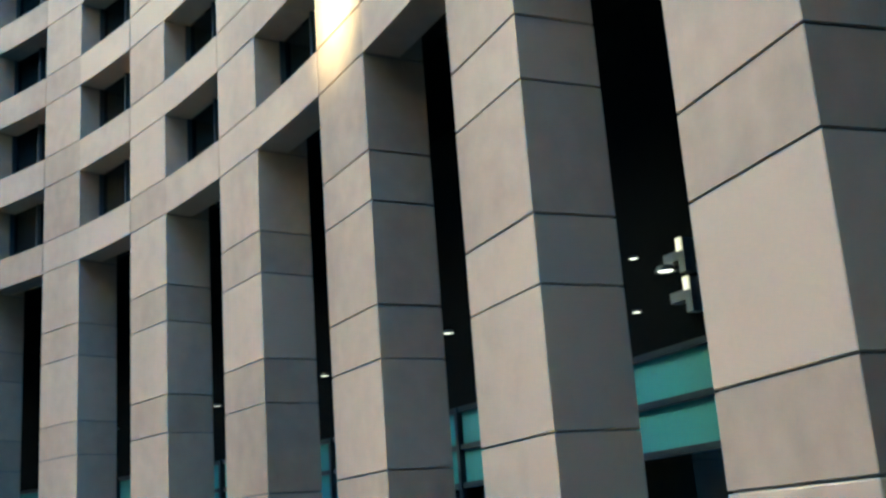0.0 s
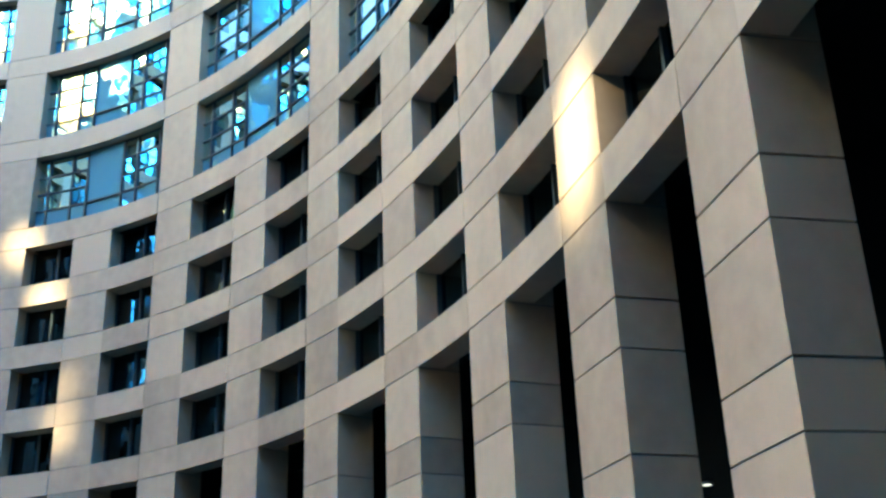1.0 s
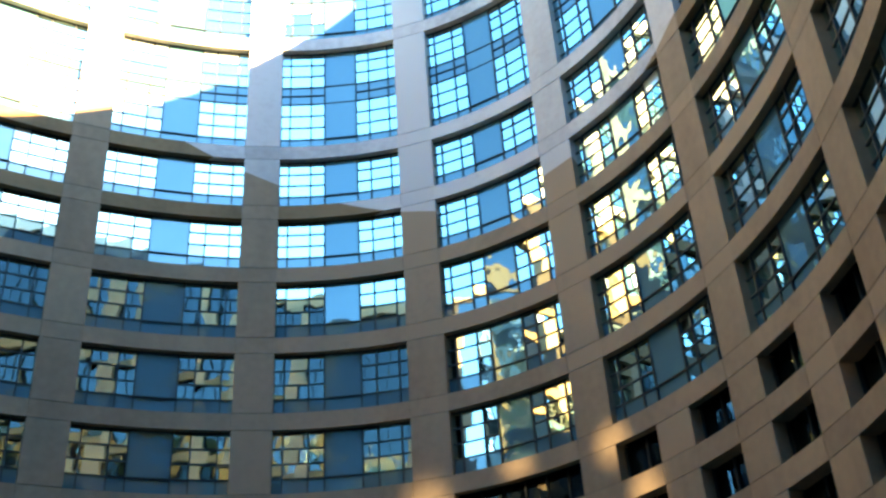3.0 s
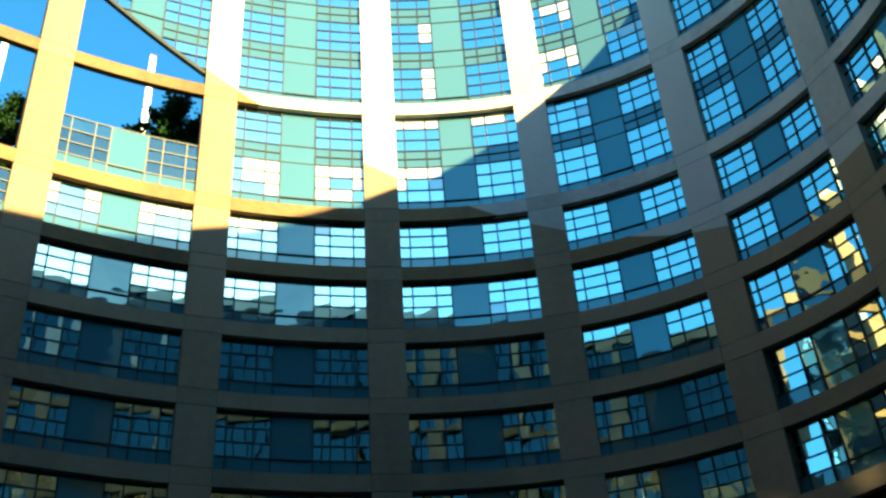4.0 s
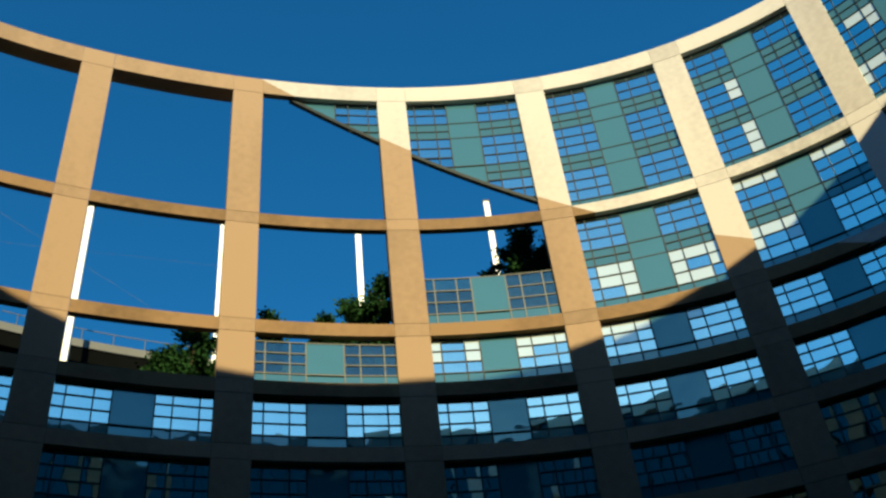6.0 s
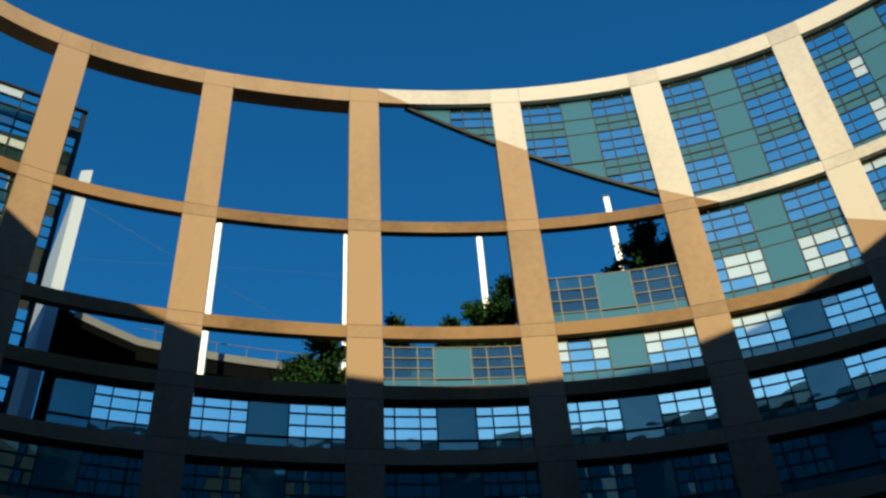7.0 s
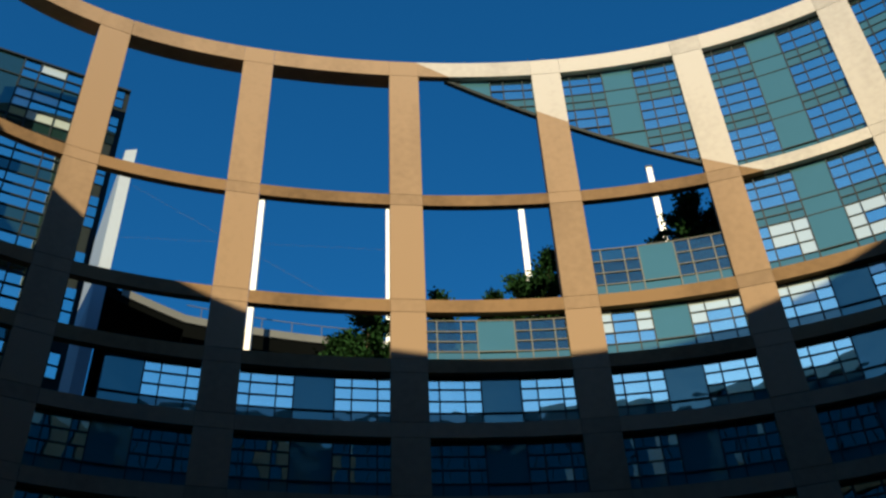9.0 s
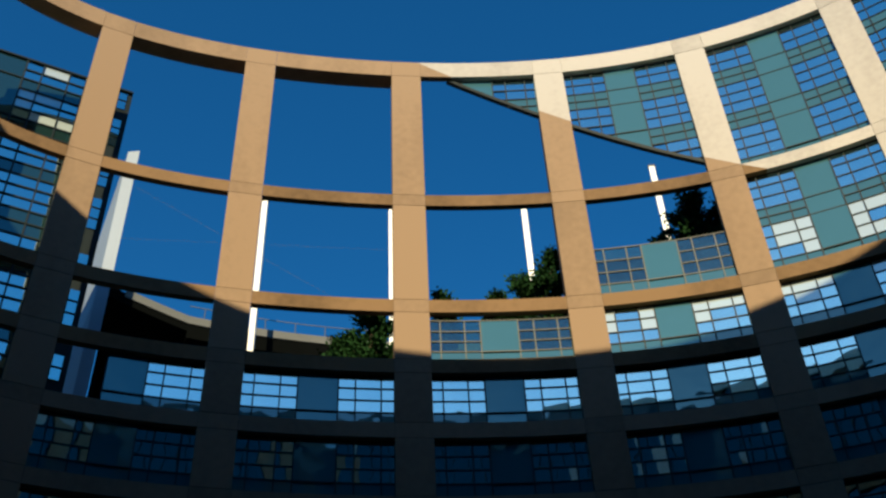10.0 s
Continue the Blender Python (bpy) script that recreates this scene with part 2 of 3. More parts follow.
# ---- windows ----
PANE = boxes("pane", [(Matrix(), (1, 1, 1))], GLASS)
SPANDREL = boxes("spandrel_pane", [(Matrix(), (1, 1, 1))], TEAL)
CENTRE = boxes("centre_panel", [(Matrix(), (1, 1, 1))], PANEL)
TOWER_PANE = boxes("tower_pane", [(Matrix(), (1, 1, 1))], SHADED_TEAL)
PALE_PANE = boxes("pale_pane", [(Matrix(), (1, 1, 1))], PALE_GLASS)
COLS = [0.0, 0.105, 0.265, 0.37, 0.62, 0.725, 0.885, 1.0]
SINGLE = [("s", 0.74), ("g", 0.66), ("g", 0.66), ("g", 0.71)]
DOUBLE = [("s", 0.72), ("g", 0.8), ("g", 0.8), ("g", 0.8), ("s", 0.6), ("s", 0.6), ("g", 0.8), ("g", 0.8), ("g", 0.8)]
TRIPLE = [("s", 0.66), ("g", 0.8), ("g", 0.8), ("g", 0.8), ("s", 0.65), ("s", 0.65), ("g", 0.8), ("g", 0.8), ("g", 0.8), ("s", 0.65), ("s", 0.65), ("g", 0.8), ("g", 0.85), ("g", 0.4)]
rng = random.Random(7)
count = 0


def window(bay, z0, z1, rows, label, glass=PANE, pale=(), cut=None, off=GLASS_OFF, u0=0.0, metal=METAL):
    """A glazed wall between two columns and two beams: mullion frame, panes, spandrels and plain centre panels."""
    global count
    count += 1
    ob = thing(f"window_{count}", label, "window", kind="structure")
    ka, kb = bay + inset(bay) * 0.7, bay + 1 - inset(bay + 1) * 0.7
    total = sum(h for _, h in rows)
    zs, z = [z0], z0
    for _, h in rows:
        z += h * (z1 - z0) / total
        zs.append(z)
    at = lambda u: ka + (kb - ka) * u
    keep = lambda u, z: cut is None or z > cut(at(u))
    bars = []
    for u in COLS:
        if u < u0:
            continue
        lo = z0 if cut is None else max(z0, min(z1, cut(at(u))))
        if z1 - lo > 0.1:
            bars.append((stand(at(u), off - 0.03, (lo + z1) / 2), (0.06, 0.10, z1 - lo)))
    for r, z in enumerate(zs):
        for c in range(len(COLS) - 1):
            if c == 3 and r not in (0, len(zs) - 1) and not (rows[r - 1][0] != rows[r][0]):
                continue
            a, b = COLS[c], COLS[c + 1]
            if a < u0 or not keep((a + b) / 2, z):
                continue
            p, q = plan(at(a), off - 0.03)[0], plan(at(b), off - 0.03)[0]
            d = q - p
            bars.append((Matrix.Translation(((p.x + q.x) / 2, (p.y + q.y) / 2, z)) @ Matrix.Rotation(math.atan2(d.y, d.x), 4, "Z"), (d.length, 0.08, 0.055)))
    part("window_frame", boxes("window_frame", bars, metal), ob, "metal mullions and transoms")
    for c in range(len(COLS) - 1):
        a, b = COLS[c], COLS[c + 1]
        if a < u0:
            continue
        p, q = plan(at(a), off)[0], plan(at(b), off)[0]
        d = q - p
        turn = Matrix.Translation(((p.x + q.x) / 2, (p.y + q.y) / 2, 0)) @ Matrix.Rotation(math.atan2(d.y, d.x), 4, "Z")
        if c == 3:
            runs, start = [], 0
            for r in range(1, len(rows) + 1):
                if r == len(rows) or (rows[r][0] != rows[r - 1][0] and r > 1):
                    runs.append((start, r))
                    start = r
            cells = [(zs[i], zs[j], CENTRE, "centre_panel") for i, j in runs]
        else:
            cells = []
            for r, (kind, _) in enumerate(rows):
                what = SPANDREL if kind == "s" else glass
                if (r, c) in pale:
                    what = PALE_PANE
                cells.append((zs[r], zs[r + 1], what, "pane"))
        for lo, hi, what, name in cells:
            tilt = pose(0, 0, 0, 2.5 + rng.gauss(0, 0.15), 0, rng.gauss(0, 0.3) if what is glass else 0)
            if hi - lo > 1.6:
                tilt = pose(0, 0, 0, 1.6)
            size = (d.length - 0.02, 0.02, hi - lo - 0.02)
            if cut is not None:
                za, zb = cut(at(a)), cut(at(b))
                if hi <= min(za, zb):
                    continue
                if lo < max(za, zb):
                    me = trimmed(what, turn @ pose(0, 0, (lo + hi) / 2) @ Matrix.Diagonal((*size, 1)), p, q, za, zb)
                    if me:
                        part(name, me, ob)
                    continue
            part(name, what, ob, "", scaled(turn @ pose(0, 0, (lo + hi) / 2) @ tilt, size))
    return ob


def trimmed(source, m, p, q, za, zb):
    """A pane cut along a sloping edge."""
    bm = bmesh.new()
    bm.from_mesh(source)
    bmesh.ops.transform(bm, matrix=m, verts=bm.verts[:])
    a, b = Vector((p.x, p.y, za)), Vector((q.x, q.y, zb))
    side = (b - a).cross(Vector((-(q - p).y, (q - p).x, 0))).normalized()
    if side.z < 0:
        side = -side
    r = bmesh.ops.bisect_plane(bm, geom=bm.verts[:] + bm.edges[:] + bm.faces[:], plane_co=a, plane_no=side, clear_inner=True)
    rim = [e for e in r["geom_cut"] if isinstance(e, bmesh.types.BMEdge)]
    if rim:
        bmesh.ops.edgeloop_fill(bm, edges=rim)
    me = None
    if len(bm.faces) > 3:
        me = bpy.data.meshes.new("pane")
        bm.to_mesh(me)
        me.materials.append(source.materials[0])
    bm.free()
    return me


FLOORS = ["G", "F", "E", "D", "C", "B"]
up = lambda n: LEVELS[n] + BEAM
LABEL = "coated blue-green glazing in dark mullions behind the stone frame"
GLAZED = [3, 4, 5, 6, 7, 8, 9, 10, 11]
DIAG = lambda k: 52.56 - (k - 2.346) * 5.48      # sloping lower edge of the glass screen
# whitish panes, by bay and floor: rows from the bottom, columns clockwise
PALE_CELLS = {
    (3, "C"): [(3, 0), (3, 2), (2, 0), (2, 2), (3, 4), (2, 4), (3, 5), (3, 6)],
    (4, "C"): [(3, 0), (3, 1), (3, 2), (3, 4), (2, 1)],
    (4, "B"): [(3, 1), (3, 2), (2, 1), (2, 2), (1, 2), (3, 4), (3, 5), (3, 6), (2, 4), (2, 6), (1, 4), (1, 5)],
    (5, "B"): [(8, 0), (8, 1), (8, 2), (8, 4), (8, 5), (3, 0), (3, 1), (3, 2), (2, 0), (2, 2)],
    (5, "A"): [(8, 2), (7, 2), (3, 2), (2, 2), (1, 2)],
    (6, "A"): [(8, 1), (8, 2), (7, 2), (3, 0), (3, 1), (3, 2), (2, 0), (2, 2), (3, 5), (3, 6), (2, 6)],
    (7, "A"): [(3, 4), (2, 5), (8, 1)], (6, "B"): [(8, 0), (7, 2)], (8, "D"): [(2, 1), (3, 5)], (5, "D"): [(1, 4)]}
for bay in GLAZED:
    for lo, hi in zip(FLOORS, FLOORS[1:]):
        window(bay, up(lo), LEVELS[hi], SINGLE, LABEL, pale=PALE_CELLS.get((bay, lo), ()))
    if bay > 3:
        window(bay, up("B"), LEVELS["A"], DOUBLE, LABEL, pale=PALE_CELLS.get((bay, "B"), ()))
        window(bay, up("A"), LEVELS["T"], TRIPLE, LABEL, pale=PALE_CELLS.get((bay, "A"), ()))
for bay in (0, 1, 2):
    for lo, hi in zip(FLOORS[:4], FLOORS[1:5]):
        window(bay, up(lo), LEVELS[hi], SINGLE, LABEL, u0=0.35 if bay == 0 and lo == "D" else 0.0)
RAIL_PANE = boxes("rail_pane", [(Matrix(), (1, 1, 1))], RAIL_GLASS)
window(2, up("C"), LEVELS["B"] - 0.25, SINGLE, "pale-framed clear glass screen along the roof terrace", glass=RAIL_PANE, metal=SCREEN_METAL)
window(3, up("B"), 38.95, SINGLE, "pale-framed clear glass screen along the roof terrace", glass=RAIL_PANE, metal=SCREEN_METAL)
for bay in (2, 3):
    window(bay, up("A"), LEVELS["T"] + 0.3, TRIPLE, "glass screen with a sloping lower edge, sky beneath it", cut=DIAG)

# ---- glazing of the bays behind the camera and of the small windows ----
def plain_window(k0, k1, z0, z1, label, off=GLASS_OFF, mat=GLASS):
    global count
    count += 1
    ob = thing(f"window_{count}", label, "window", kind="structure")
    part("pane", sweep("pane", k0, k1, off, off + 0.02, z0, z1, mat, 6 if k1 - k0 > 0.6 else 3), ob)
    bars = []
    steps = 6 if k1 - k0 > 0.6 else 2
    for i in range(steps + 1):
        bars.append((stand(k0 + (k1 - k0) * i / steps, off - 0.05, (z0 + z1) / 2), (0.07, 0.1, z1 - z0)))
    part("window_frame", boxes("window_frame", bars, METAL), ob, "dark metal mullions")


# out of view: dark glass chosen to keep the visible windows' reflections dark
for bay in range(12, 18):
    for lo, hi in list(zip(FLOORS, FLOORS[1:])) + [("B", "A"), ("A", "T")]:
        plain_window(bay + inset(bay), bay + 1 - inset(bay + 1), up(lo), LEVELS[hi], "unseen glazing, darkened so that other windows reflect little light", mat=DARK_GLASS)
for level, above in zip("HIJK", "GHIJ"):
    stops = sorted([float(b) for b in range(5, 13)] + [h for h in half_columns if 5 < h < 13])
    for a, b in zip(stops, stops[1:]):
        plain_window(a + inset(a), b - inset(b), up(level), LEVELS[above], "small dark square window deep between stone columns", off=0.62, mat=DARK_GLASS)

# ---- inner walls, floors and roof behind the glass ----
def ring_wall(name, label, category, k0, k1, y0, y1, z0, z1, mat):
    return thing(name, label, category, kind="structure", data=sweep(name, k0, k1, y0, y1, z0, z1, mat, max(6, int((k1 - k0) * 7))))


# walls, slabs and ceiling take the near-black that holds their shade
ring_wall("inner_wall_1", "dark wall inside the offices", "wall", 3.02, 18.3, 5.0, 5.3, 0.0, 42.3, SHADE_BLACK)
ring_wall("inner_wall_2", "dark wall inside the upper offices", "wall", 4.02, 18.3, 5.0, 5.3, 42.3, 54.0, SHADE_BLACK)
ring_wall("inner_wall_3", "dark wall inside the low offices", "wall", 0.36, 3.0, 5.0, 5.3, 0.0, 31.9, SHADE_BLACK)
ring_wall("inner_wall_4", "dark wall of the lowest floors", "wall", -1.7, 0.35, 5.0, 5.3, 0.0, 28.4, SHADE_BLACK)
ring_wall("inner_wall_5", "dark end wall of the low offices", "wall", 0.33, 0.355, 0.5, 5.0, 28.8, 31.9, SHADE_BLACK)
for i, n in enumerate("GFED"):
    ring_wall(f"floor_slab_{i + 1}", "dark office floor behind the glass", "floor", -1.7, 18.3, 0.48, 4.98, LEVELS[n] + 0.1, LEVELS[n] + 0.5, SHADE_BLACK)
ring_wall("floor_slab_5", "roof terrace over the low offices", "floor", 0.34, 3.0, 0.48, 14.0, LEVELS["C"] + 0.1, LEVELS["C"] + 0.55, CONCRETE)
ring_wall("floor_slab_6", "dark office floor behind the glass", "floor", 3.02, 18.3, 0.48, 4.98, LEVELS["C"] + 0.1, LEVELS["C"] + 0.5, SHADE_BLACK)
ring_wall("floor_slab_7", "roof terrace edge and floor behind the glass", "floor", 3.0, 4.3, 0.48, 12.0, LEVELS["B"] + 0.1, LEVELS["B"] + 0.5, CONCRETE)
ring_wall("floor_slab_8", "dark office floor behind the glass", "floor", 4.32, 18.3, 0.48, 4.98, LEVELS["B"] + 0.1, LEVELS["B"] + 0.5, SHADE_BLACK)
ring_wall("floor_slab_9", "dark office floor behind the glass", "floor", 4.0, 18.3, 0.48, 4.98, LEVELS["A"] + 0.1, LEVELS["A"] + 0.5, SHADE_BLACK)
# unseen slab, added to block sunlight from the rooms below
ring_wall("roof", "unseen flat roof that keeps the sun out of the ring building", "roof", 4.0, 18.3, 0.48, 5.3, 53.4, 53.8, CONCRETE)
ring_wall("ceiling", "dark ceiling over the colonnade", "ceiling", 4.5, 18.3, 1.02, 4.98, 8.7, 9.0, SHADE_BLACK)

# sloping edge trim under the glass screen
for bay in (2, 3):
    bars, n = [], 14
    for i in range(n):
        ka, kb = max(2.29, bay + inset(bay)), bay + 1 - inset(bay + 1)
        p, q = ka + (kb - ka) * i / n, ka + (kb - ka) * (i + 1) / n
        a, b = plan(p, GLASS_OFF)[0], plan(q, GLASS_OFF)[0]
        a.z, b.z = DIAG(p) - 0.06, DIAG(q) - 0.06
        d = b - a
        m = Matrix.Translation((a + b) / 2) @ d.to_track_quat("X", "Z").to_matrix().to_4x4()
        bars.append((m, (d.length + 0.02, 0.28, 0.2)))
    thing("edge_trim", "dark metal trim along the sloping edge of the glass screen", "trim", kind="structure", data=boxes("edge_trim", bars, METAL))


# ---- office tower behind the free frame ----
def tower():
    ob = thing("office_tower", "glazed office tower behind the stone frame, darkened as in shade", "building")
    ob.matrix_basis = Matrix.Translation((-33.56, 29.96, 0)) @ Matrix.Rotation(math.atan2(0.8, 0.6), 4, "Z")
    # local x runs back along the facade towards its corner at x = 0, y outwards
    top, wide, deep = 53.6, 17.0, 12.0
    # the wall takes the near-black mullion colour, to look shaded in the sun
    part("wall", boxes("wall", [(pose(-wide / 2, deep / 2 + 0.08, top / 2), (wide, deep, top))], METAL), ob, "end wall of the tower, coloured near-black as in shade")
    part("parapet", boxes("parapet", [(pose(-wide / 2, 0.0, top - 0.02), (wide, 0.22, 0.12))], METAL), ob)
    # groups of windows with tall plain panels between them
    group = [(0.93, "g"), (1.45, "g"), (0.93, "g")]
    steps = [(1.8, "p")] + group + [(1.7, "p")] + group + [(1.7, "p")] + group
    rows, z, n = [], top - 0.08, 0
    while z > 12:
        kind = "ggsgggss"[n % 8]
        h = 0.78 if kind == "g" else 0.85
        rows.append((z - h, z, kind, n))
        z, n = z - h, n + 1
    low = rows[-1][0]
    bars, x = [], -0.9
    for w, kind in steps:
        bars.append((pose(x, 0.0, (top + low) / 2), (0.09, 0.1, top - low)))
        if kind == "p":
            x0 = x - w / 2
            for za, zb, k, n in rows:
                if n % 8 in (2, 6):
                    bars.append((pose(x0, 0.0, zb), (w, 0.1, 0.07)))
            cuts = [top - 0.08] + [zb for za, zb, k, n in rows if n % 8 in (2, 6)] + [low]
            for zb, za in zip(cuts, cuts[1:]):
                part("panel", TOWER_PANE, ob, "", scaled(pose(x0, 0.03, (za + zb) / 2), (w - 0.02, 0.02, zb - za - 0.02)))
        else:
            for za, zb, k, n in rows:
                bars.append((pose(x - w / 2, 0.0, za), (w, 0.1, 0.08)))
                what = TOWER_PANE if k == "s" else PALE_PANE if rng.random() < (0.7 if n in (3, 4, 5) and x > -7 else 0.05) else PANE
                tilt = pose(0, 0, 0, rng.gauss(0, 0.3), 0, rng.gauss(0, 0.4)) if what is PANE else Matrix()
                part("pane", what, ob, "", scaled(pose(x - w / 2, 0.03, (za + zb) / 2) @ tilt, (w - 0.02, 0.02, zb - za - 0.02)))
        x -= w
    part("window_frame", boxes("window_frame", bars, METAL), ob, "dark mullion grid")
    for za, zb, k, n in rows:
        if k == "g":
            part("side_window", PANE, ob, "", scaled(pose(-0.52, 0.03, (za + zb) / 2), (0.46, 0.03, zb - za - 0.14)))


tower()


# ---- masts ----
def mast(x, y, top, wide=0.42):
    ob = thing("white_mast", "slim white painted mast beyond the frame", "mast", "masts beyond the frame", m=pose(x, y, 0, 0, 0, 20))
    bm = bmesh.new()
    for w, z0, z1 in ((wide, 0, top),):
        r = bmesh.ops.create_cube(bm, size=1.0)
        bmesh.ops.scale(bm, vec=(w, w * 0.75, z1 - z0), verts=r["verts"])
        bmesh.ops.translate(bm, vec=(0, 0, (z0 + z1) / 2), verts=r["verts"])
    bmesh.ops.bevel(bm, geom=bm.edges[:], offset=0.03, segments=1, affect="EDGES")
    me = bpy.data.meshes.new("shaft")
    bm.to_mesh(me)
    bm.free()
    me.materials.append(WHITE)
    part("shaft", me, ob)
    part("cap", boxes("cap", [(pose(0, 0, top + 0.05), (wide + 0.1, wide * 0.75 + 0.1, 0.1))], COPING), ob, "grey metal cap")
    for z in (top - 9.5, top - 9.8):
        part("bracket", boxes("bracket", [(pose(-0.3, 0, z), (0.35, 0.08, 0.06))], COPING), ob)


for x, y, top in ((-36.6, 47.5, 61.5), (-28.65, 52.75, 61.5), (-19.5, 56.8, 61.3), (-9.85, 59.2, 62.4)):
    mast(x, y, top)


def pylon():
    ob = thing("pylon", "grey-white tapering bridge pylon, toned bluish as in shade", "pylon", m=pose(-44.1, 40.7, 0, 0, 0, 47))
    tall = 64.4

    def section(z):
        """Narrow lit front, an arris, and a flank that widens downwards."""
        w = 0.5 + (tall - z) * 0.085
        return [Vector((0.42, -0.35, z)), Vector((-0.38, 0.0, z)), Vector((-w, 5.0, z)), Vector((0.1, 5.2, z))]

    bm = bmesh.new()
    loops = [[bm.verts.new(v) for v in section(z)] for z in (0.0, 30.0, 50.0, tall)]
    for a, b in zip(loops, loops[1:]):
        for i in range(4):
            bm.faces.new((a[(i + 1) % 4], a[i], b[i], b[(i + 1) % 4]))
    bm.faces.new(loops[-1][::-1])
    bm.faces.new(loops[0])
    bmesh.ops.recalc_face_normals(bm, faces=bm.faces[:])
    me = bpy.data.meshes.new("blade")
    bm.to_mesh(me)
    bm.free()
    me.materials.append(PYLON)
    part("blade", me, ob)
    # triangular opening and a thin seam on the flank
    on = lambda z, f: section(z)[1].lerp(section(z)[2], f) + Vector((-0.05, -0.02, 0))
    tri = [on(58.6, 0.35), on(55.6, 0.95), on(55.9, 0.35)]
    back = [v + Vector((0.04, 0.016, 0)) for v in tri]
    part("opening", mesh_of("opening", tri + back, [(0, 1, 2), (5, 4, 3), (0, 3, 4, 1), (1, 4, 5, 2), (2, 5, 3, 0)], METAL), ob, "dark triangular opening in the flank")
    a, b = on(60.2, 0.1), on(60.2, 0.9)
    m = Matrix.Translation((a + b) / 2) @ (b - a).to_track_quat("X", "Z").to_matrix().to_4x4()
    part("seam", boxes("seam", [(m, ((b - a).length, 0.05, 0.06))], WHITE), ob, "pale seam plate")


pylon()


def cable(a, b, r=0.02):
    a, b = Vector(a), Vector(b)
    d = b - a
    m = Matrix.Translation((a + b) / 2) @ d.to_track_quat("Z", "Y").to_matrix().to_4x4()
    thing("stay_cable", "thin steel stay cable of the pylon", "cable", "stay cables", data=boxes("stay_cable", [(m, (r, r, d.length))], COPING))


cable((-43.8, 40.9, 61.0), (-20.0, 62.0, 44.0), 0.010)
cable((-43.8, 40.9, 55.6), (-28.5, 52.6, 57.0), 0.007)


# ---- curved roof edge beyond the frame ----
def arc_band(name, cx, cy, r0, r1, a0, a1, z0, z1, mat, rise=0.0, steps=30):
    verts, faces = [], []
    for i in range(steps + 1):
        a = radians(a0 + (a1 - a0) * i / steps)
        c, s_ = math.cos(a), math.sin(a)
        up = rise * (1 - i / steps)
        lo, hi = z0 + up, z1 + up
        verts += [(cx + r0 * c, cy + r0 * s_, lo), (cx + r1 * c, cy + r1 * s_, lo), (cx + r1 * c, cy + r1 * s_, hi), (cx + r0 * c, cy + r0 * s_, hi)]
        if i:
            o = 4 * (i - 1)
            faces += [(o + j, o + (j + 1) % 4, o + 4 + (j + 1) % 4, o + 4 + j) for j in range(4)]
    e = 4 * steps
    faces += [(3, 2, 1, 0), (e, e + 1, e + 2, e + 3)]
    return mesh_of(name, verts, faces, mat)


gallery = thing("roof_gallery", "curved roof gallery coloured near-black as in shade, with coping and thin railing", "gallery")
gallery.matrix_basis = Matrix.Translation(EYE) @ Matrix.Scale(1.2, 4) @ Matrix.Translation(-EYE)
# bands are coloured near-black for the shade they lie in
part("band", arc_band("band", 3.8, 4.4, 52.6, 57.0, 138, 112, 42.6, 43.9, SHADE_BLACK), gallery)
# added only to fill the black area under the band
part("lower_band", arc_band("lower_band", 3.8, 4.4, 52.9, 57.0, 133.5, 112, 38.5, 42.6, SHADE_BLACK), gallery)
part("coping", arc_band("coping", 3.8, 4.4, 52.5, 53.0, 138, 112, 43.6, 44.15, COPING), gallery, "concrete coping, greyed as in shade")
part("end_band", arc_band("end_band", 3.8, 4.4, 52.6, 57.0, 144, 138, 43.1, 43.9, SHADE_BLACK, 1.4), gallery)
part("end_coping", arc_band("end_coping", 3.8, 4.4, 52.5, 53.0, 142.2, 138, 43.6, 44.15, COPING, 0.95), gallery, "concrete coping, greyed as in shade")
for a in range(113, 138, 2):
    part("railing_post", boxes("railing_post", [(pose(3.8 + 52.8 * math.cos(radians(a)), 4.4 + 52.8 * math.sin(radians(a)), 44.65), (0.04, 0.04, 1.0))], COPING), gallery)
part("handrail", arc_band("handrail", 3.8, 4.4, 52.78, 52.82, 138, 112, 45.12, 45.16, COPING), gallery)


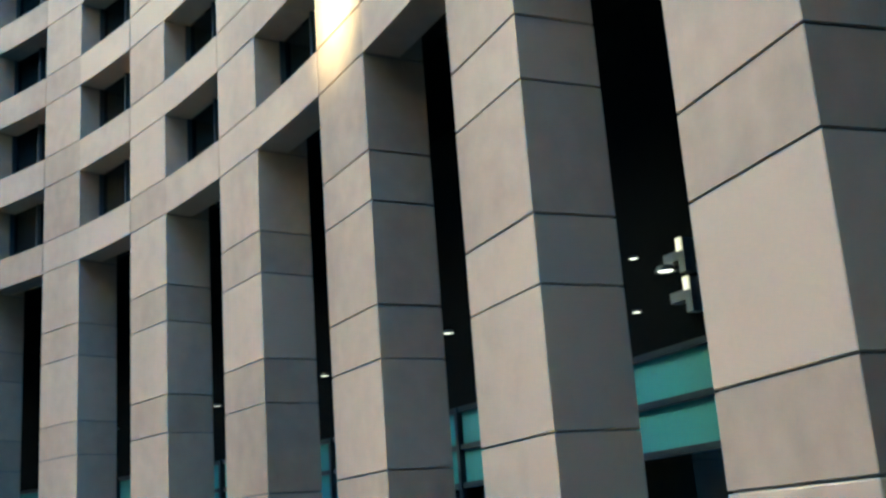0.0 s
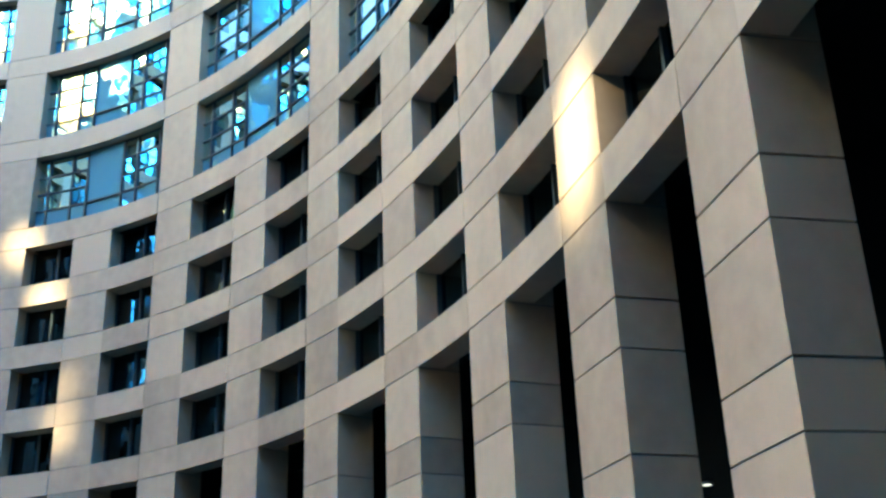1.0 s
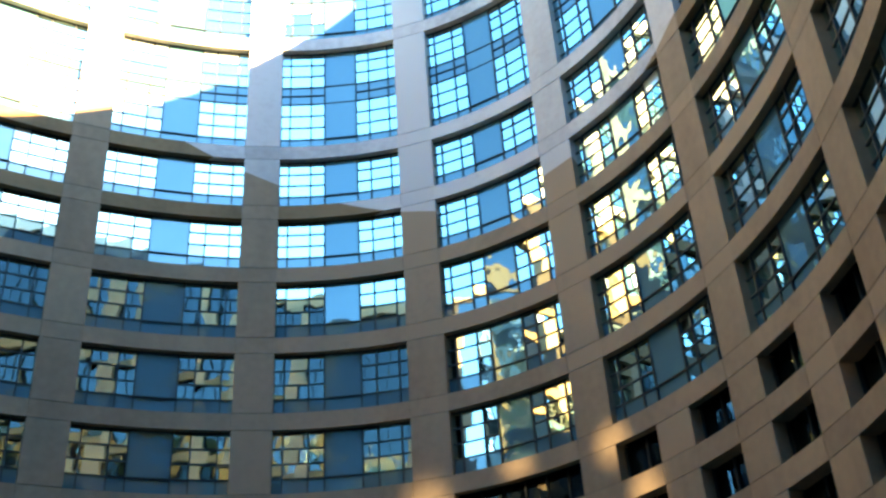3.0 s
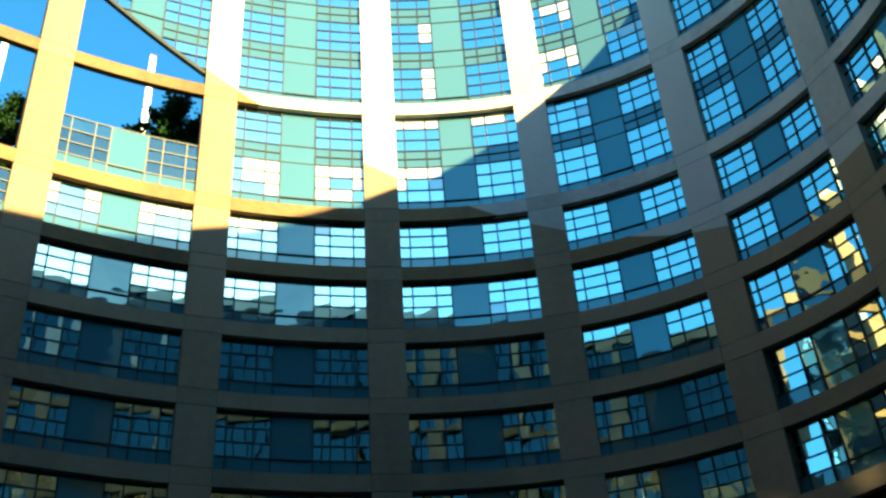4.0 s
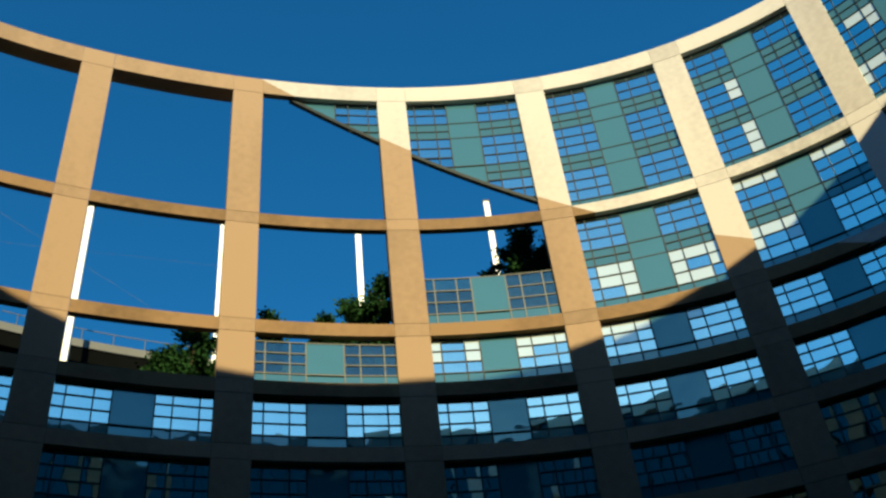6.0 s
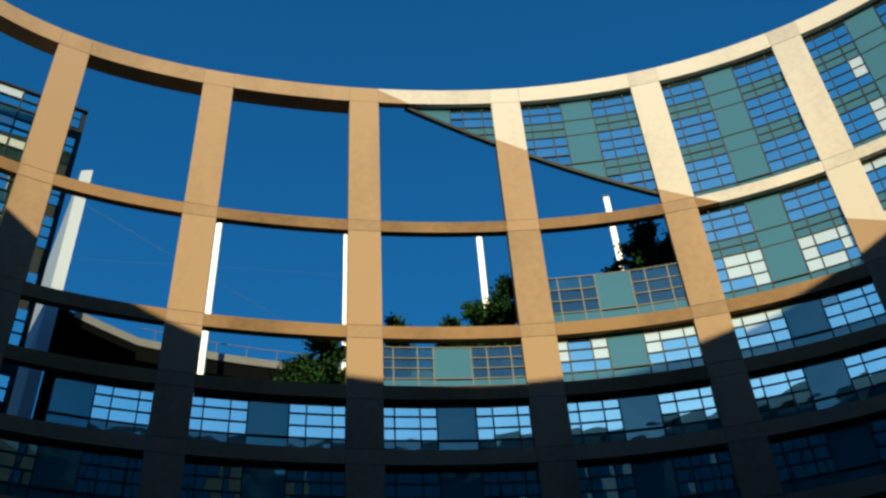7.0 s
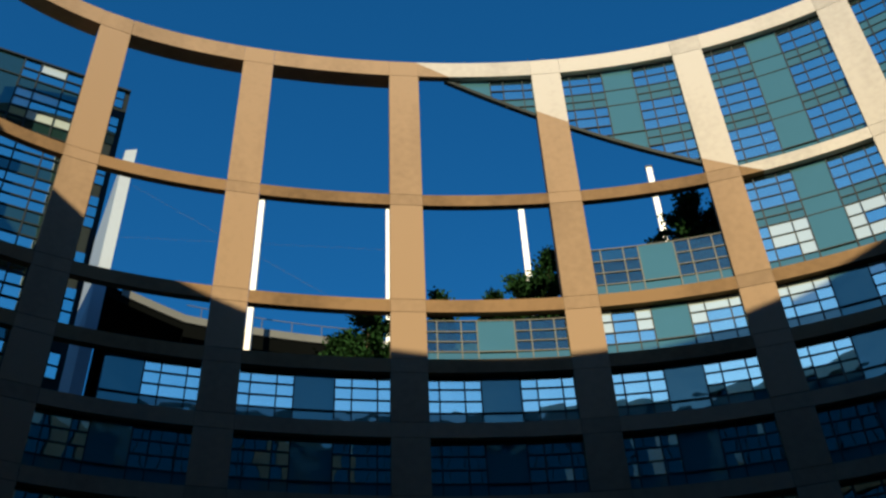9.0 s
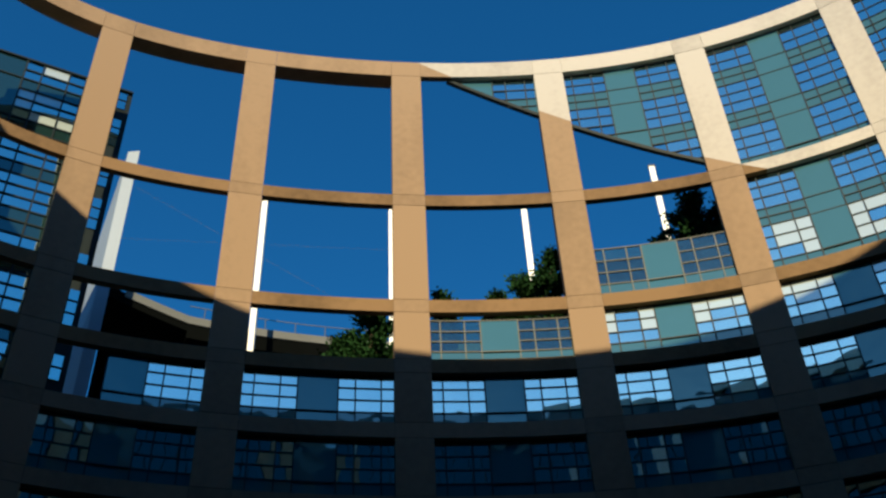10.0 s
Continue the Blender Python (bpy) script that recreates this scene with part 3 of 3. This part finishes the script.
# ---- terrace trees ----
def tree(x, y, base, height, spread, seed, label, conifer=True):
    r = random.Random(seed)
    ob = thing("tree", label, "tree", "trees on the roof terrace", m=pose(x, y, base))
    bm = bmesh.new()
    bmesh.ops.create_cone(bm, cap_ends=True, segments=8, radius1=0.16, radius2=0.03, depth=height * 0.92, matrix=pose(0, 0, height * 0.46))
    limbs = []
    n = int(height * 7)
    for i in range(n):
        f = 0.12 + 0.85 * i / n
        a = r.uniform(0, 2 * math.pi)
        reach = spread * (1 - f) ** 0.7 * r.uniform(0.55, 1.15) + 0.15
        rise = r.uniform(0.15, 0.55)
        p = Vector((0, 0, f * height))
        d = Vector((math.cos(a), math.sin(a), rise)).normalized()
        limbs.append((p, d, reach))
        m = Matrix.Translation(p + d * reach / 2) @ d.to_track_quat("Z", "Y").to_matrix().to_4x4()
        bmesh.ops.create_cone(bm, cap_ends=False, segments=5, radius1=0.045, radius2=0.012, depth=reach, matrix=m)
    me = bpy.data.meshes.new("trunk")
    bm.to_mesh(me)
    bm.free()
    me.materials.append(BARK)
    part("trunk", me, ob)
    verts, faces = [], []
    for p, d, reach in limbs:
        for j in range(int(30 + reach * 110)):
            c = p + d * reach * r.uniform(0.15, 1.05) + Vector((r.gauss(0, 0.16), r.gauss(0, 0.16), r.gauss(0.05, 0.16)))
            q = (d + Vector((r.gauss(0, 0.6), r.gauss(0, 0.6), r.gauss(0.25, 0.5)))).normalized()
            side = q.orthogonal().normalized()
            side = (Matrix.Rotation(r.uniform(0, 6.28), 3, q) @ side) * r.uniform(0.04, 0.09)
            q = q * r.uniform(0.12, 0.28)
            o = len(verts)
            verts += [c - side * 0.6, c + q * 0.5 - side, c + q, c + q * 0.5 + side, c + side * 0.6]
            faces.append((o, o + 1, o + 2, o + 3, o + 4))
    part("crown", mesh_of("crown", verts, faces, LEAF), ob, "dense dark green foliage with gaps")


DARK = "dark green conifer on the roof terrace behind the frame"
base_c, base_b = LEVELS["C"] + 0.55, LEVELS["B"] + 0.5
tree(-23.4, 40.7, base_c, 8.8, 3.2, 3, DARK)
tree(-21.8, 41.8, base_c, 8.2, 2.8, 4, DARK)
tree(-25.0, 40.2, base_c, 7.2, 2.6, 13, DARK)
tree(-14.2, 44.7, base_c, 12.4, 2.6, 5, DARK)
tree(-15.9, 44.3, base_c, 10.8, 2.4, 6, "small green conifer on the roof terrace")
tree(-17.3, 44.0, base_c, 9.8, 1.8, 9, "small green conifer on the roof terrace")
tree(-20.1, 42.9, base_c, 10.1, 1.5, 7, "slender dark conifer, only its tips above the beam")
tree(-6.2, 47.0, base_b, 11.4, 3.4, 8, DARK)
tree(-4.6, 47.6, base_b, 10.6, 3.2, 10, DARK)
tree(-8.2, 46.8, base_b, 8.4, 2.4, 11, DARK)
tree(-11.3, 46.2, base_c, 10.4, 1.2, 12, "slender dark conifer, only its tips above the beam")
ring_wall("planter", "low dark planting bed on the terrace", "planter", 0.6, 4.2, 9.5, 10.0, base_c, base_c + 0.9, CONCRETE)

# ---- lobby behind the colonnade ----
LIT_TEAL = material("teal_lobby_glass", (0.040, 0.150, 0.135), 0.12, vary=0.14, grain=1.2, spec=0.5)
TEAL_PANE = boxes("teal_pane", [(Matrix(), (1, 1, 1))], LIT_TEAL)
glow = bpy.data.materials.new("lamp_glow")
glow.use_nodes = True
glow.node_tree.nodes["Principled BSDF"].inputs["Emission Color"].default_value = (1.0, 0.97, 0.85, 1)
glow.node_tree.nodes["Principled BSDF"].inputs["Emission Strength"].default_value = 0.022


WARM = glow.copy()
WARM.name = "warm_glow"
WARM.node_tree.nodes["Principled BSDF"].inputs["Emission Color"].default_value = (1.0, 0.86, 0.6, 1)
WARM.node_tree.nodes["Principled BSDF"].inputs["Emission Strength"].default_value = 0.006


def lobby_front(k0, k1):
    ob = thing("lobby_front", "dark-framed lobby glazing with teal transom panes", "glazing", "lobby glazing behind the columns")
    n = 2
    bars = []
    for i in range(n + 1):
        bars.append((stand(k0 + (k1 - k0) * i / n, 2.96, 1.9), (0.09, 0.12, 3.8)))
    for z in (0.05, 2.5, 3.13, 3.76):
        for i in range(n):
            k = k0 + (k1 - k0) * (i + 0.5) / n
            bars.append((stand(k, 2.96, z), (plan(k)[2] * (k1 - k0) / n, 0.11, 0.09)))
    part("frame", boxes("frame", bars, METAL), ob)
    for i in range(n):
        k = k0 + (k1 - k0) * (i + 0.5) / n
        wide = plan(k, 3)[2] * (k1 - k0) / n * 1.02
        for z, h, what, name in ((1.27, 2.4, RAIL_PANE, "door_pane"), (2.815, 0.55, TEAL_PANE, "transom_pane"), (3.445, 0.55, TEAL_PANE, "transom_pane")):
            part(name, what, ob, "", scaled(stand(k, 3.0, z), (wide, 0.02, h)))


def downlight(k, off, z, size=1.0):
    ob = thing("downlight", "small round lit downlight hanging free in the dark recess", "lamp", "downlights behind the columns", m=scaled(stand(k, off, z), (size, size, size)))
    bm = bmesh.new()
    bmesh.ops.create_cone(bm, cap_ends=True, segments=20, radius1=0.075, radius2=0.075, depth=0.015)
    me = bpy.data.meshes.new("lens")
    bm.to_mesh(me)
    bm.free()
    me.materials.append(glow)
    part("lens", me, ob, "bright white lens")
    bm = bmesh.new()
    bmesh.ops.create_cone(bm, cap_ends=False, segments=20, radius1=0.11, radius2=0.08, depth=0.06, matrix=pose(0, 0, 0.01))
    me = bpy.data.meshes.new("trim_ring")
    bm.to_mesh(me)
    bm.free()
    me.materials.append(METAL)
    part("trim_ring", me, ob)


for i in range(9, 13):
    for h in (0.0, 0.5):
        lobby_front(i + h + 0.01, i + h + 0.49)
# added sheet: its near-black colour stands for the shade above the lobby
ring_wall("inner_wall_6", "near-black sheet over the lobby glazing, standing for the unlit void", "wall", 8.9, 13.2, 3.0, 3.2, 3.82, 8.68, SHADE_BLACK)
for k, off, z in ((11.3, 2.6, 5.0), (10.8, 2.6, 5.0), (10.3, 2.6, 5.0), (9.8, 2.6, 5.0), (9.3, 2.6, 5.0)):
    downlight(k, off, z)
# these three are placed on the camera's sight lines, clear of the ceiling
for k, off, z, size in ((11.849, 2.7, 5.01, 0.7), (11.842, 2.7, 4.31, 0.7), (11.919, 2.7, 4.69, 1.3)):
    downlight(k, off, z, size)


def wall_bracket(k, z):
    ob = thing("wall_bracket", "grey steel duct bracket in the dark recess", "bracket", "brackets in the recess", m=stand(k, 2.8, z))
    part("arm", boxes("arm", [(pose(-0.14, 0, 0), (0.32, 0.14, 0.13))], COPING), ob)
    part("plate", boxes("plate", [(pose(0.08, 0, -0.02), (0.13, 0.16, 0.42))], COPING), ob)
    # glowing patch added for the warm light on the plate; no known lamp
    part("warm_lit_patch", boxes("warm_lit_patch", [(pose(0.08, -0.09, 0.12), (0.1, 0.03, 0.16))], WARM), ob, "glowing patch standing for warm light on the plate's top")


wall_bracket(11.945, 4.82)
wall_bracket(11.95, 4.32)
